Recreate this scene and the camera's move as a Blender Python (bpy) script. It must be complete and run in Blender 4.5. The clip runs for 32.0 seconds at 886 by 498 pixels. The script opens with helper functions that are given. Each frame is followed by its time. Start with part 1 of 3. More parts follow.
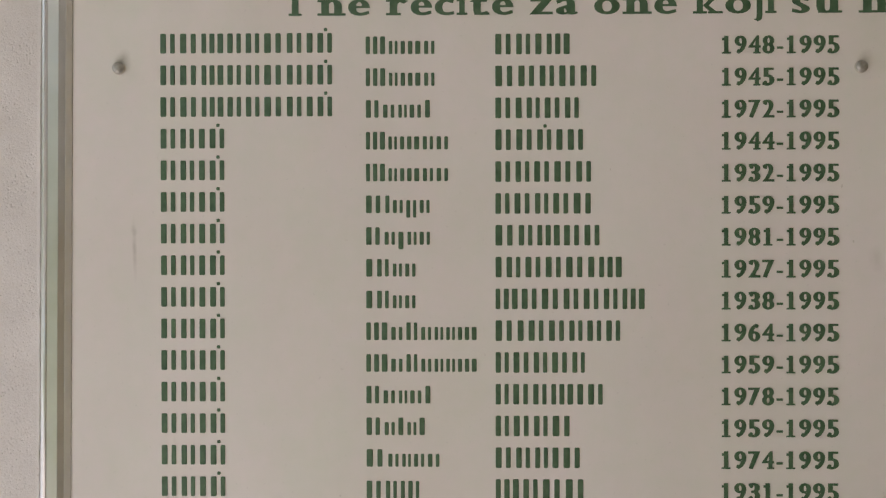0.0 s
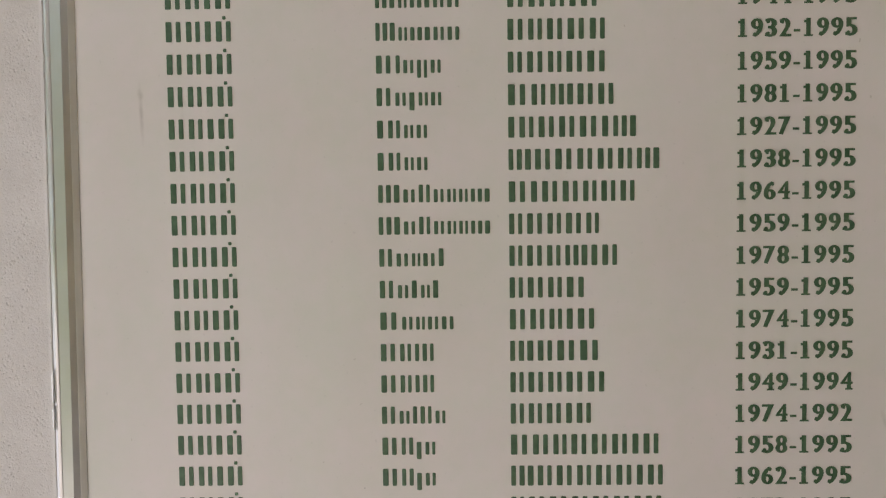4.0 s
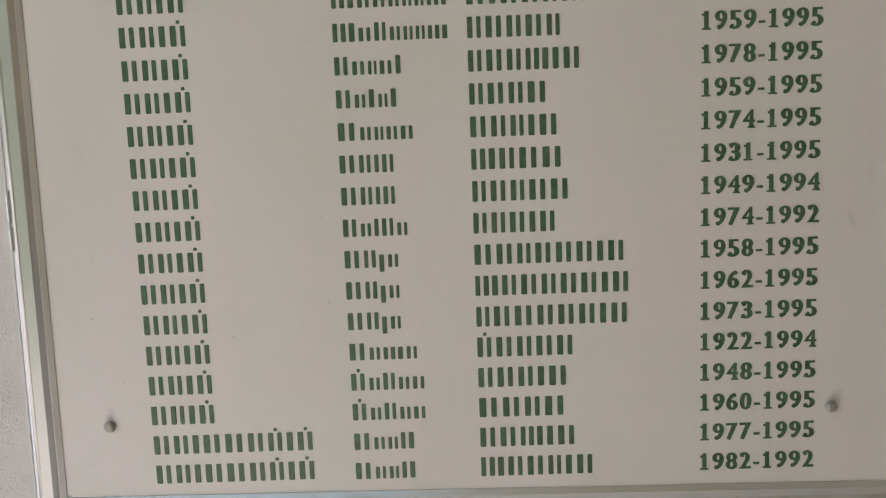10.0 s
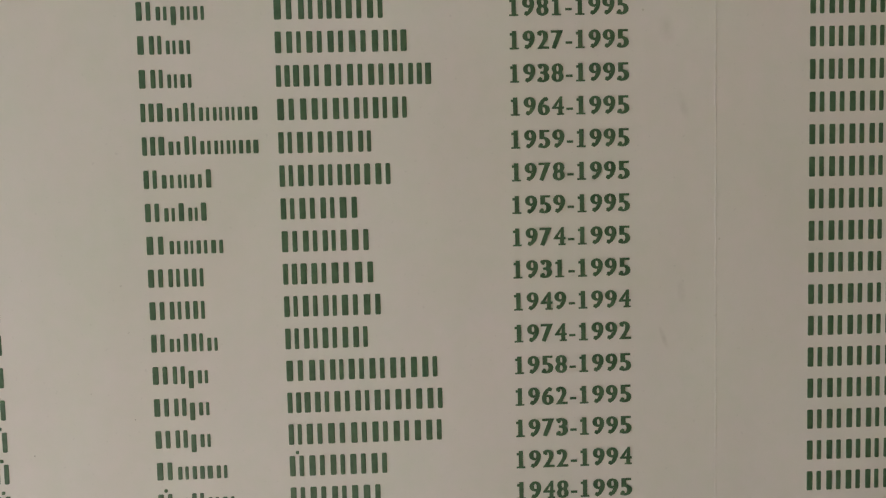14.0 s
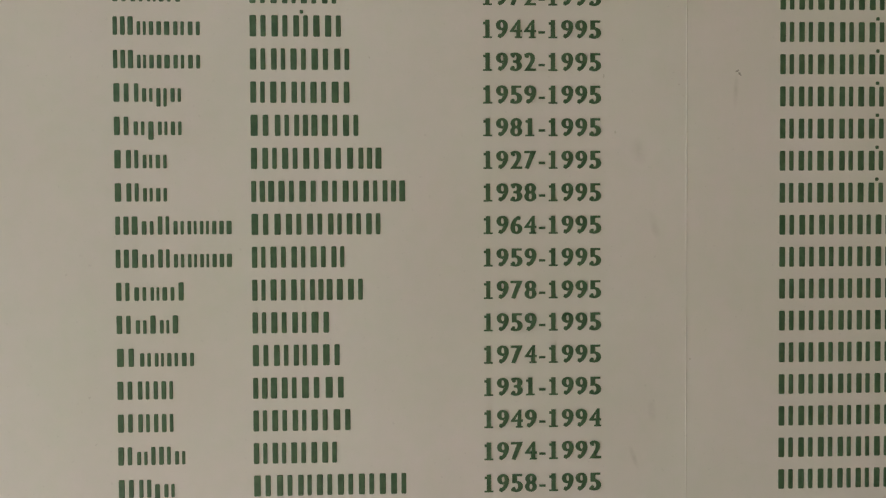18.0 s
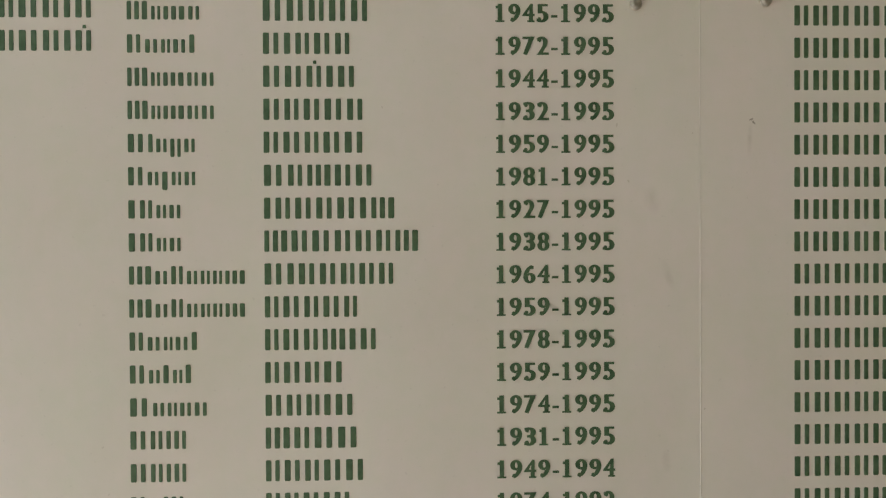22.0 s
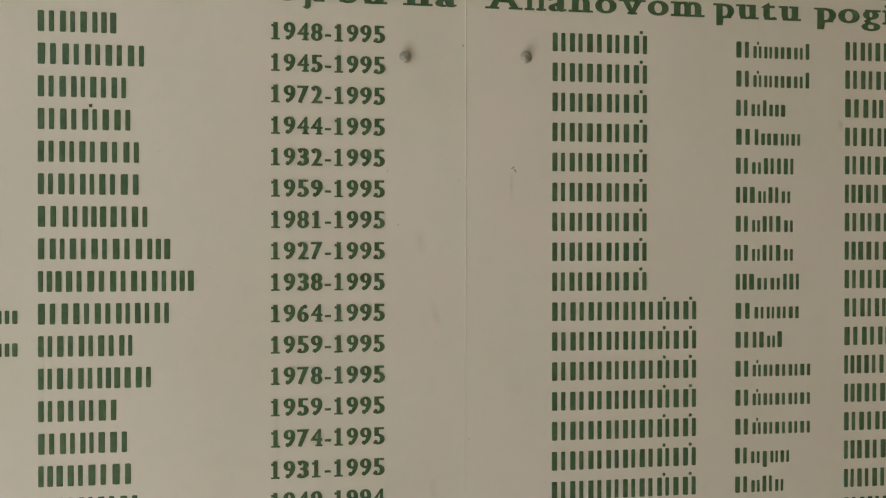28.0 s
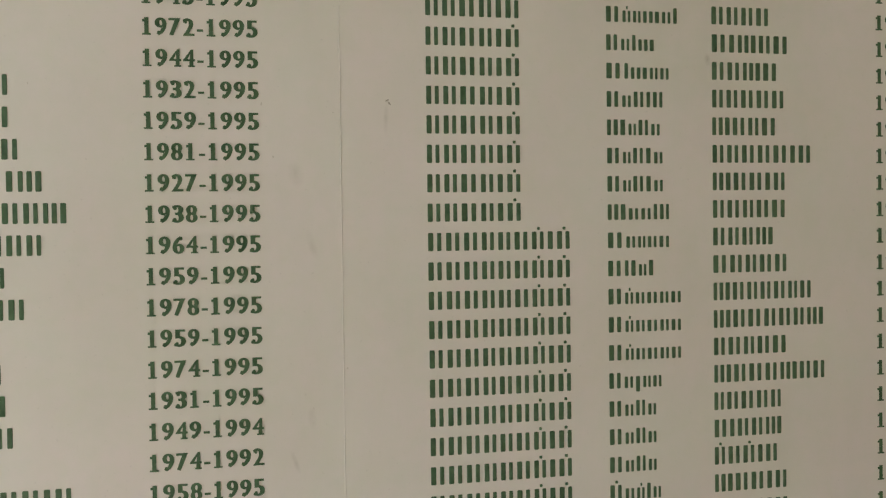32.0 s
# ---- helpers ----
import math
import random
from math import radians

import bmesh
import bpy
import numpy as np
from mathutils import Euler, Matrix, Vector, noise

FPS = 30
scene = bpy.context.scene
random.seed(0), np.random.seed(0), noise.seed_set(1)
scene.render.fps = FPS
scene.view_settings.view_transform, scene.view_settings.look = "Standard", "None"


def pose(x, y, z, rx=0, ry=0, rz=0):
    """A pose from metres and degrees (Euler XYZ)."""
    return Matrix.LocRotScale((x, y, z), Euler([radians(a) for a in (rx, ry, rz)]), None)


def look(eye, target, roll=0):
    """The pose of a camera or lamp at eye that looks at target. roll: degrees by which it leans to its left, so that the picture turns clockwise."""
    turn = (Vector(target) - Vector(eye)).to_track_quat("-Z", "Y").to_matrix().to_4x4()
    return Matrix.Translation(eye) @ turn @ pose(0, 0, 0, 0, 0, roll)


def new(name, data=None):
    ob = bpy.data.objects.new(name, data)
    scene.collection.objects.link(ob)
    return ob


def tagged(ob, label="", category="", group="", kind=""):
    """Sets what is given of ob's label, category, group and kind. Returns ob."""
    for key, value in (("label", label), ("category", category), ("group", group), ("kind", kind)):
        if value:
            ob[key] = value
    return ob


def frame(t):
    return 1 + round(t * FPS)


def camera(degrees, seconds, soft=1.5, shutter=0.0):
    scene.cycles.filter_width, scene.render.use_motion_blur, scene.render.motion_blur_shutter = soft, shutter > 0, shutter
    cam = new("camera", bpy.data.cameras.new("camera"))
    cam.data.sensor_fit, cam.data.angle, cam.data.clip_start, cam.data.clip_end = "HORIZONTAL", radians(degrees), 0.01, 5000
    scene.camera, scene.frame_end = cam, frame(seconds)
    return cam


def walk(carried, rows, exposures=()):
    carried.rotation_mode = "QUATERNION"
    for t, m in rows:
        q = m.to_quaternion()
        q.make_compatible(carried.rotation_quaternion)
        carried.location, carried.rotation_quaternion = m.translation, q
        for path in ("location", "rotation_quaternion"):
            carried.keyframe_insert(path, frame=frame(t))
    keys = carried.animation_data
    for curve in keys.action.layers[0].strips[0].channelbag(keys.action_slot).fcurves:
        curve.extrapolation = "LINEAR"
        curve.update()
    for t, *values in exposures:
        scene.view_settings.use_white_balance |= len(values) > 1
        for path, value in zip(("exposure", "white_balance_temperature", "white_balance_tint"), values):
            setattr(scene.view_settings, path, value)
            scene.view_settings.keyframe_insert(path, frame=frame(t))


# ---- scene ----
cam = camera(42.26, 32.0, soft=1.25)
PATH = [
    (0, look((0.2913, -1.0819, 1.6244), (0.2677, -0.0003, 1.6150), -0.09)),
    (0.5, look((0.2879, -1.0784, 1.6023), (0.2648, -0.0003, 1.5890), -0.58)),
    (1, look((0.2920, -1.0787, 1.5839), (0.2678, -0.0004, 1.5698), -0.75)),
    (1.5, look((0.2970, -1.0765, 1.5678), (0.2713, -0.0004, 1.5540), -1.10)),
    (2, look((0.2969, -1.0765, 1.5550), (0.2652, -0.0005, 1.5430), -1.17)),
    (2.5, look((0.2947, -1.0773, 1.5446), (0.2672, -0.0005, 1.5298), -1.01)),
    (4.5, look((0.2701, -1.0722, 1.5691), (0.2571, 0.0000, 1.4654), -0.60)),
    (5, look((0.2844, -1.0751, 1.5686), (0.2766, 0.0000, 1.4457), -0.44)),
    (5.5, look((0.2922, -1.0648, 1.5648), (0.2682, 0.0000, 1.4204), -0.58)),
    (6, look((0.2948, -1.0677, 1.5614), (0.2697, 0.0000, 1.4070), -1.05)),
    (6.5, look((0.2911, -1.0653, 1.5497), (0.2593, 0.0000, 1.3846), -1.36)),
    (7, look((0.2894, -1.0695, 1.5359), (0.2533, 0.0000, 1.3600), -1.71)),
    (7.5, look((0.2852, -1.0653, 1.5207), (0.2566, 0.0000, 1.3411), -1.93)),
    (8, look((0.2883, -1.0646, 1.5077), (0.2568, 0.0000, 1.3246), -1.88)),
    (8.5, look((0.2878, -1.0612, 1.5006), (0.2589, 0.0000, 1.3047), -1.85)),
    (9, look((0.2895, -1.0613, 1.4923), (0.2569, 0.0000, 1.2946), -2.03)),
    (9.5, look((0.2939, -1.0603, 1.4882), (0.2651, 0.0000, 1.2870), -2.36)),
    (10, look((0.3069, -1.0590, 1.4992), (0.2880, 0.0000, 1.3045), -2.15)),
    (10.5, look((0.3279, -1.0570, 1.5030), (0.3104, 0.0000, 1.3116), -2.58)),
    (11, look((0.3519, -1.0533, 1.5041), (0.3486, 0.0000, 1.3248), -2.67)),
    (11.5, look((0.3653, -1.0539, 1.5024), (0.3801, 0.0000, 1.3393), -2.15)),
    (12, look((0.3684, -1.0475, 1.5011), (0.4210, 0.0000, 1.3572), -1.90)),
    (12.5, look((0.3876, -1.0485, 1.4951), (0.4475, 0.0000, 1.3679), -1.51)),
    (13, look((0.3984, -1.0510, 1.5001), (0.4541, 0.0000, 1.3794), -1.45)),
    (13.5, look((0.4035, -1.0522, 1.5029), (0.4593, 0.0000, 1.3955), -1.30)),
    (14, look((0.4088, -1.0508, 1.5067), (0.4646, 0.0000, 1.4072), -1.28)),
    (14.5, look((0.4181, -1.0453, 1.5158), (0.4735, 0.0000, 1.4211), -1.29)),
    (16.5, look((0.4215, -1.0458, 1.5284), (0.4771, 0.0000, 1.4749), -1.08)),
    (17, look((0.4231, -1.0469, 1.5344), (0.4810, -0.0025, 1.4907), -0.74)),
    (17.5, look((0.4231, -1.0517, 1.5418), (0.4856, -0.0028, 1.4976), -0.62)),
    (18, look((0.4260, -1.0532, 1.5478), (0.4917, -0.0026, 1.5144), -0.26)),
    (18.5, look((0.4276, -1.0546, 1.5502), (0.4891, -0.0023, 1.5176), -0.06)),
    (19, look((0.4302, -1.0573, 1.5576), (0.4888, -0.0018, 1.5393), 0.22)),
    (19.5, look((0.4357, -1.0604, 1.5638), (0.4938, -0.0017, 1.5460), -0.02)),
    (20, look((0.4294, -1.0583, 1.5696), (0.4867, -0.0016, 1.5568), -0.01)),
    (20.5, look((0.4252, -1.0614, 1.5751), (0.4849, -0.0017, 1.5692), 0.23)),
    (21, look((0.4248, -1.0610, 1.5797), (0.4794, -0.0014, 1.5718), 0.24)),
    (21.5, look((0.4287, -1.0562, 1.5781), (0.4801, -0.0013, 1.5656), -0.34)),
    (22, look((0.4313, -1.0515, 1.5749), (0.4802, -0.0012, 1.5598), -0.29)),
    (22.5, look((0.4307, -1.0490, 1.5755), (0.4825, -0.0014, 1.5585), -0.19)),
    (23, look((0.4302, -1.0539, 1.5821), (0.4863, -0.0016, 1.5713), 0.04)),
    (23.5, look((0.4311, -1.0635, 1.5924), (0.4923, -0.0018, 1.5895), 0.20)),
    (24, look((0.4254, -1.0708, 1.5998), (0.4853, -0.0017, 1.5990), 0.21)),
    (24.5, look((0.4238, -1.0741, 1.6050), (0.4790, -0.0014, 1.5994), 0.02)),
    (25, look((0.4323, -1.0791, 1.6031), (0.4905, -0.0016, 1.6027), 0.12)),
    (25.5, look((0.4591, -1.0813, 1.5930), (0.5372, -0.0028, 1.5927), 0.50)),
    (26, look((0.4756, -1.0914, 1.5856), (0.5895, -0.0060, 1.5955), 0.34)),
    (26.5, look((0.4785, -1.0912, 1.5868), (0.6185, -0.0090, 1.5933), 0.25)),
    (28.5, look((0.4905, -1.1099, 1.6083), (0.7179, -0.0236, 1.5992), 0.04)),
    (29, look((0.5012, -1.1126, 1.6013), (0.7404, -0.0260, 1.5984), -0.08)),
    (29.5, look((0.5088, -1.1220, 1.5935), (0.7543, -0.0272, 1.5981), -0.35)),
    (30, look((0.5178, -1.1267, 1.5842), (0.7686, -0.0283, 1.5827), -0.42)),
    (30.5, look((0.5231, -1.1362, 1.5797), (0.7948, -0.0330, 1.5762), -0.09)),
    (31, look((0.5281, -1.1412, 1.5734), (0.8069, -0.0346, 1.5697), -0.36)),
    (31.5, look((0.5300, -1.1370, 1.5646), (0.8116, -0.0355, 1.5540), -0.50)),
    (32, look((0.5312, -1.1357, 1.5524), (0.8144, -0.0361, 1.5285), -0.72)),
]
EXPOSURES = [(0, 1.11, 6920, 10), (2, 1.14, 6880, 9), (5, 1.05, 6860, 9), (9, 1.04, 6640, 7.5), (12, 1.00, 6880, 4), (14, 0.99, 7080, 4), (17, 0.96, 7260, 2), (23, 1.06, 7280, 2.5), (26, 1.06, 7320, 2), (29, 1.20, 7420, 0), (32, 1.30, 7190, 2)]
walk(cam, PATH, EXPOSURES)

# ---- world, sun, exposure ----
SUN_ELEVATION, SUN_ROTATION = radians(45), radians(235)
sky_world = bpy.data.worlds.new("sky")
scene.world = sky_world
sky_world.use_nodes = True
wn = sky_world.node_tree.nodes
sky = wn.new("ShaderNodeTexSky")
sky.sky_type, sky.sun_disc = "NISHITA", False
sky.sun_elevation, sky.sun_rotation = SUN_ELEVATION, SUN_ROTATION
sky_world.node_tree.links.new(sky.outputs[0], wn["Background"].inputs[0])
wn["Background"].inputs[1].default_value = 0.08
sun_data = bpy.data.lights.new("sun", "SUN")
sun_data.energy, sun_data.angle, sun_data.color = 5.0, radians(0.5), (1.0, 0.94, 0.86)
sun = new("sun", sun_data)
sun.matrix_world = look((0, 0, 0), (-math.sin(SUN_ROTATION) * math.cos(SUN_ELEVATION),
                                    -math.cos(SUN_ROTATION) * math.cos(SUN_ELEVATION), -math.sin(SUN_ELEVATION)))


# ---- materials ----
def material(name, colour, rough=0.5, metal=0.0, spec=0.5):
    m = bpy.data.materials.new(name)
    m.use_nodes = True
    b = m.node_tree.nodes["Principled BSDF"]
    b.inputs["Base Color"].default_value = (*colour, 1)
    b.inputs["Roughness"].default_value = rough
    b.inputs["Metallic"].default_value = metal
    b.inputs["Specular IOR Level"].default_value = spec
    return m, m.node_tree, b


def noise_node(nt, scale, detail=4.0, stretch=(1, 1, 1), rough=0.55):
    co = nt.nodes.new("ShaderNodeTexCoord")
    mp = nt.nodes.new("ShaderNodeMapping")
    mp.inputs["Scale"].default_value = stretch
    nz = nt.nodes.new("ShaderNodeTexNoise")
    nz.inputs["Scale"].default_value, nz.inputs["Detail"].default_value = scale, detail
    nz.inputs["Roughness"].default_value = rough
    nt.links.new(co.outputs["Object"], mp.inputs[0])
    nt.links.new(mp.outputs[0], nz.inputs["Vector"])
    return nz


def ramp(nt, source, stops):
    r = nt.nodes.new("ShaderNodeValToRGB")
    els = r.color_ramp.elements
    while len(els) < len(stops):
        els.new(0.5)
    for e, (p, c) in zip(els, stops):
        e.position, e.color = p, (*c, 1)
    nt.links.new(source, r.inputs[0])
    return r


def mix(nt, a, b, factor, mode="MULTIPLY"):
    n = nt.nodes.new("ShaderNodeMix")
    n.data_type, n.blend_type = "RGBA", mode
    n.inputs[0].default_value = factor
    nt.links.new(a, n.inputs[6])
    nt.links.new(b, n.inputs[7])
    return n.outputs[2]


def bump(nt, b, source, strength, distance):
    n = nt.nodes.new("ShaderNodeBump")
    n.inputs["Strength"].default_value, n.inputs["Distance"].default_value = strength, distance
    nt.links.new(source, n.inputs["Height"])
    nt.links.new(n.outputs[0], b.inputs["Normal"])


def g3(v):
    return (v, v, v)


# white painted sheet, faintly yellowed, with wiped dirt and painted screw shadows
MAT_PANEL, nt, b = material("white_sheet", (0.72, 0.69, 0.66), 0.28, spec=0.5)
cloud = ramp(nt, noise_node(nt, 3.2, 3).outputs[0], [(0.28, (0.685, 0.655, 0.605)), (0.72, (0.75, 0.715, 0.695))])
streak = ramp(nt, noise_node(nt, 9, 4, (1, 1, 0.22)).outputs[0], [(0.3, g3(0.955)), (0.65, g3(1.0))])
speck = ramp(nt, noise_node(nt, 230, 2).outputs[0], [(0.25, g3(0.86)), (0.34, g3(1.0))])
c = mix(nt, cloud.outputs[0], streak.outputs[0], 1.0)
soil = ramp(nt, noise_node(nt, 55, 4).outputs[0], [(0.3, (0.955, 0.972, 0.945)), (0.7, (1.0, 0.982, 0.995))])
c = mix(nt, c, soil.outputs[0], 1.0)
blotch = ramp(nt, noise_node(nt, 11, 3, (1, 1, 0.6)).outputs[0], [(0.32, (0.955, 0.985, 0.955)), (0.68, (1.0, 0.975, 0.99))])
c = mix(nt, c, blotch.outputs[0], 1.0)
c = mix(nt, c, speck.outputs[0], 0.6)


def stain_and_shade(nt, colour, x, z, wide, tall, lean, depth, ragged=90):
    """A soft dark patch on the sheet, ragged by noise, for grime smears and painted screw shadows: its centre, half
    sizes, lean and the strongest share of dark tone.
    """
    co = nt.nodes.new("ShaderNodeTexCoord")
    mp = nt.nodes.new("ShaderNodeMapping")
    mp.vector_type = "TEXTURE"
    mp.inputs["Location"].default_value = (x, 0, z)
    mp.inputs["Rotation"].default_value = (0, -lean, 0)
    mp.inputs["Scale"].default_value = (wide, 1, tall)
    gr = nt.nodes.new("ShaderNodeTexGradient")
    gr.gradient_type = "SPHERICAL"
    nt.links.new(co.outputs["Object"], mp.inputs[0])
    nt.links.new(mp.outputs[0], gr.inputs[0])
    rag = nt.nodes.new("ShaderNodeMath")
    rag.operation = "MULTIPLY"
    nt.links.new(gr.outputs[1], rag.inputs[0])
    nt.links.new(ramp(nt, noise_node(nt, ragged, 3).outputs[0], [(0.3, g3(0.35 * depth)), (0.65, g3(1.5 * depth))]).outputs[0], rag.inputs[1])
    n = nt.nodes.new("ShaderNodeMix")
    n.data_type = "RGBA"
    n.inputs[7].default_value = (0.30, 0.275, 0.235, 1)
    nt.links.new(rag.outputs[0], n.inputs[0])
    nt.links.new(colour, n.inputs[6])
    return n.outputs[2]


# the screws' soft shadows painted into the sheet's colour, then old smears on the bare strips
for x, z, wide, tall, lean, depth in ((-0.0365, 1.7940, 0.0075, 0.0130, -0.45, 0.45), (0.6620, 1.7920, 0.0070, 0.0120, -0.55, 0.38), (0.7850, 1.7965, 0.0075, 0.0150, -0.55, 0.38),
                                      (-0.0400, 1.1490, 0.0065, 0.0130, -0.15, 0.45), (0.6590, 1.1465, 0.0075, 0.0130, -0.75, 0.40), (0.7790, 1.1490, 0.0070, 0.0130, -0.50, 0.55),
                                      (0.7660, 1.6600, 0.0030, 0.0190, -0.05, 0.20), (0.6740, 1.6040, 0.0090, 0.0150, 0.25, 0.16), (0.6890, 1.5350, 0.0050, 0.0160, 0.30, 0.18),
                                      (0.6870, 1.3620, 0.0050, 0.0120, 0.10, 0.20), (0.6700, 1.3180, 0.0030, 0.0130, 0.35, 0.26), (1.1222, 1.7280, 0.0040, 0.0075, 0.10, 0.42),
                                      (-0.0253, 1.6150, 0.0026, 0.0330, 0.03, 0.34), (-0.0258, 1.6330, 0.0035, 0.0060, 0.30, 0.38)):
    c = stain_and_shade(nt, c, x, z, wide, tall, lean, depth)
nt.links.new(c, b.inputs["Base Color"])
gloss = ramp(nt, noise_node(nt, 14, 5).outputs[0], [(0.3, g3(0.30)), (0.7, g3(0.40))])
nt.links.new(gloss.outputs[0], b.inputs["Roughness"])
bump(nt, b, noise_node(nt, 9, 2).outputs[0], 0.02, 0.003)

# dark green sign paint, worn a little thin
MAT_GREEN, nt, b = material("green_paint", (0.028, 0.085, 0.042), 0.27)
g = ramp(nt, noise_node(nt, 120, 4).outputs[0], [(0.3, (0.043, 0.096, 0.050)), (0.7, (0.080, 0.147, 0.084))])
nt.links.new(g.outputs[0], b.inputs["Base Color"])
bump(nt, b, noise_node(nt, 500, 2).outputs[0], 0.15, 0.0004)

# drawn aluminium of the frame, with fine lines along each rail and a dull bloom
MAT_ALU, nt, b = material("satin_aluminium", (0.66, 0.67, 0.67), 0.28, metal=0.6)
al = ramp(nt, noise_node(nt, 18, 5).outputs[0], [(0.3, (0.60, 0.60, 0.59)), (0.7, (0.67, 0.67, 0.66))])
nt.links.new(al.outputs[0], b.inputs["Base Color"])
ar = ramp(nt, noise_node(nt, 60, 4).outputs[0], [(0.3, g3(0.19)), (0.7, g3(0.27))])
nt.links.new(ar.outputs[0], b.inputs["Roughness"])

# plain white that stands in for a glint along the moulding
MAT_GLINT, nt, b = material("glint_edge", (0.9, 0.9, 0.9), 0.5)

MAT_STEEL, nt, b = material("nickel_screw", (0.40, 0.385, 0.35), 0.30, metal=0.5)
sr = ramp(nt, noise_node(nt, 300, 3).outputs[0], [(0.35, (0.29, 0.28, 0.25)), (0.65, (0.41, 0.395, 0.36))])
nt.links.new(sr.outputs[0], b.inputs["Base Color"])
bump(nt, b, noise_node(nt, 420, 3).outputs[0], 0.5, 0.0012)

MAT_WASHER, nt, b = material("dull_washer", (0.50, 0.47, 0.41), 0.5, metal=0.6)

# rough off-white wall render
MAT_PLASTER, nt, b = material("rough_plaster", (0.62, 0.60, 0.56), 0.9, spec=0.2)
pc = ramp(nt, noise_node(nt, 14, 5).outputs[0], [(0.3, (0.62, 0.597, 0.578)), (0.7, (0.71, 0.687, 0.668))])
pits = ramp(nt, noise_node(nt, 420, 3, rough=0.6).outputs[0], [(0.25, (0.52, 0.46, 0.41)), (0.33, (0.97, 0.96, 0.95)), (0.70, g3(1.0)), (0.76, g3(1.06))])
nt.links.new(mix(nt, pc.outputs[0], pits.outputs[0], 1.0), b.inputs["Base Color"])
bump(nt, b, noise_node(nt, 560, 4).outputs[0], 0.42, 0.0014)

MAT_FLOOR, nt, b = material("pale_concrete", (0.50, 0.465, 0.468), 0.85)
fc = ramp(nt, noise_node(nt, 2.5, 6).outputs[0], [(0.3, (0.45, 0.417, 0.438)), (0.7, (0.555, 0.518, 0.548))])
nt.links.new(fc.outputs[0], b.inputs["Base Color"])

MAT_YARD, nt, b = material("blue_grey_paving", (0.44, 0.44, 0.50), 0.8)
yd = ramp(nt, noise_node(nt, 1.8, 6).outputs[0], [(0.3, (0.38, 0.39, 0.475)), (0.7, (0.48, 0.485, 0.585))])
nt.links.new(yd.outputs[0], b.inputs["Base Color"])

MAT_CREAM, nt, b = material("buff_wall", (0.42, 0.37, 0.28), 0.85)
yc = ramp(nt, noise_node(nt, 6, 5).outputs[0], [(0.3, (0.41, 0.33, 0.19)), (0.7, (0.50, 0.41, 0.245))])
nt.links.new(yc.outputs[0], b.inputs["Base Color"])

MAT_CEIL, nt, b = material("ceiling_paint", (0.62, 0.61, 0.58), 0.8)
cc = ramp(nt, noise_node(nt, 5, 5).outputs[0], [(0.3, (0.56, 0.55, 0.52)), (0.7, (0.66, 0.65, 0.62))])
nt.links.new(cc.outputs[0], b.inputs["Base Color"])

MAT_GROUND, nt, b = material("grass_ground", (0.07, 0.10, 0.035), 0.95)
gc = ramp(nt, noise_node(nt, 1.2, 8).outputs[0], [(0.3, (0.05, 0.08, 0.025)), (0.7, (0.11, 0.14, 0.05))])
nt.links.new(gc.outputs[0], b.inputs["Base Color"])

MAT_WOODS, nt, b = material("wooded_hill", (0.05, 0.085, 0.03), 0.95)
wc = ramp(nt, noise_node(nt, 0.16, 8).outputs[0], [(0.3, (0.035, 0.06, 0.02)), (0.7, (0.08, 0.115, 0.04))])
nt.links.new(wc.outputs[0], b.inputs["Base Color"])

MAT_DIRT, nt, b = material("grey_dirt", (0.33, 0.31, 0.28), 0.9)
dc = ramp(nt, noise_node(nt, 400, 3).outputs[0], [(0.3, (0.25, 0.23, 0.21)), (0.7, (0.42, 0.40, 0.36))])
nt.links.new(dc.outputs[0], b.inputs["Base Color"])
MAT_SMEAR, nt, b = material("faint_smear", (0.56, 0.53, 0.48), 0.6)


# ---- mesh helpers ----
def part(name, bm, mat, parent=None, label="", smooth=False):
    me = bpy.data.meshes.new(name)
    bm.to_mesh(me)
    bm.free()
    me.materials.append(mat)
    if smooth:
        me.polygons.foreach_set("use_smooth", [True] * len(me.polygons))
    ob = new(name, me)
    ob.parent = parent
    if label:
        tagged(ob, label)
    return ob


def box(bm, x0, x1, y0, y1, z0, z1):
    v = [bm.verts.new(p) for p in ((x0, y0, z0), (x1, y0, z0), (x1, y1, z0), (x0, y1, z0),
                                   (x0, y0, z1), (x1, y0, z1), (x1, y1, z1), (x0, y1, z1))]
    for q in ((0, 3, 2, 1), (4, 5, 6, 7), (0, 1, 5, 4), (1, 2, 6, 5), (2, 3, 7, 6), (3, 0, 4, 7)):
        bm.faces.new([v[i] for i in q])


def raised(bm, x0, x1, z0, z1, height, soft):
    """A low block on the sheet's face (y = 0) with cut corners and chamfered front edges, keyed half a millimetre
    into the sheet. Returns its buried corners."""
    def ring(y, i, c):
        p = ((x0 + i + c, z0 + i), (x1 - i - c, z0 + i), (x1 - i, z0 + i + c), (x1 - i, z1 - i - c),
             (x1 - i - c, z1 - i), (x0 + i + c, z1 - i), (x0 + i, z1 - i - c), (x0 + i, z0 + i + c))
        return [bm.verts.new((x, y, z)) for x, z in p]
    cut = min(0.0007, 0.2 * (x1 - x0))
    rings = [ring(0.0005, 0.0, cut), ring(-height + soft * 0.8, 0.0, cut), ring(-height, soft, cut * 0.8)]
    for lo, hi in zip(rings, rings[1:]):
        for k in range(8):
            n = (k + 1) % 8
            bm.faces.new((lo[k], lo[n], hi[n], hi[k]))
    bm.faces.new(rings[2])
    back = rings[0]
    return [back[7], back[2], back[3], back[6], back[5], back[4], back[0], back[1]]


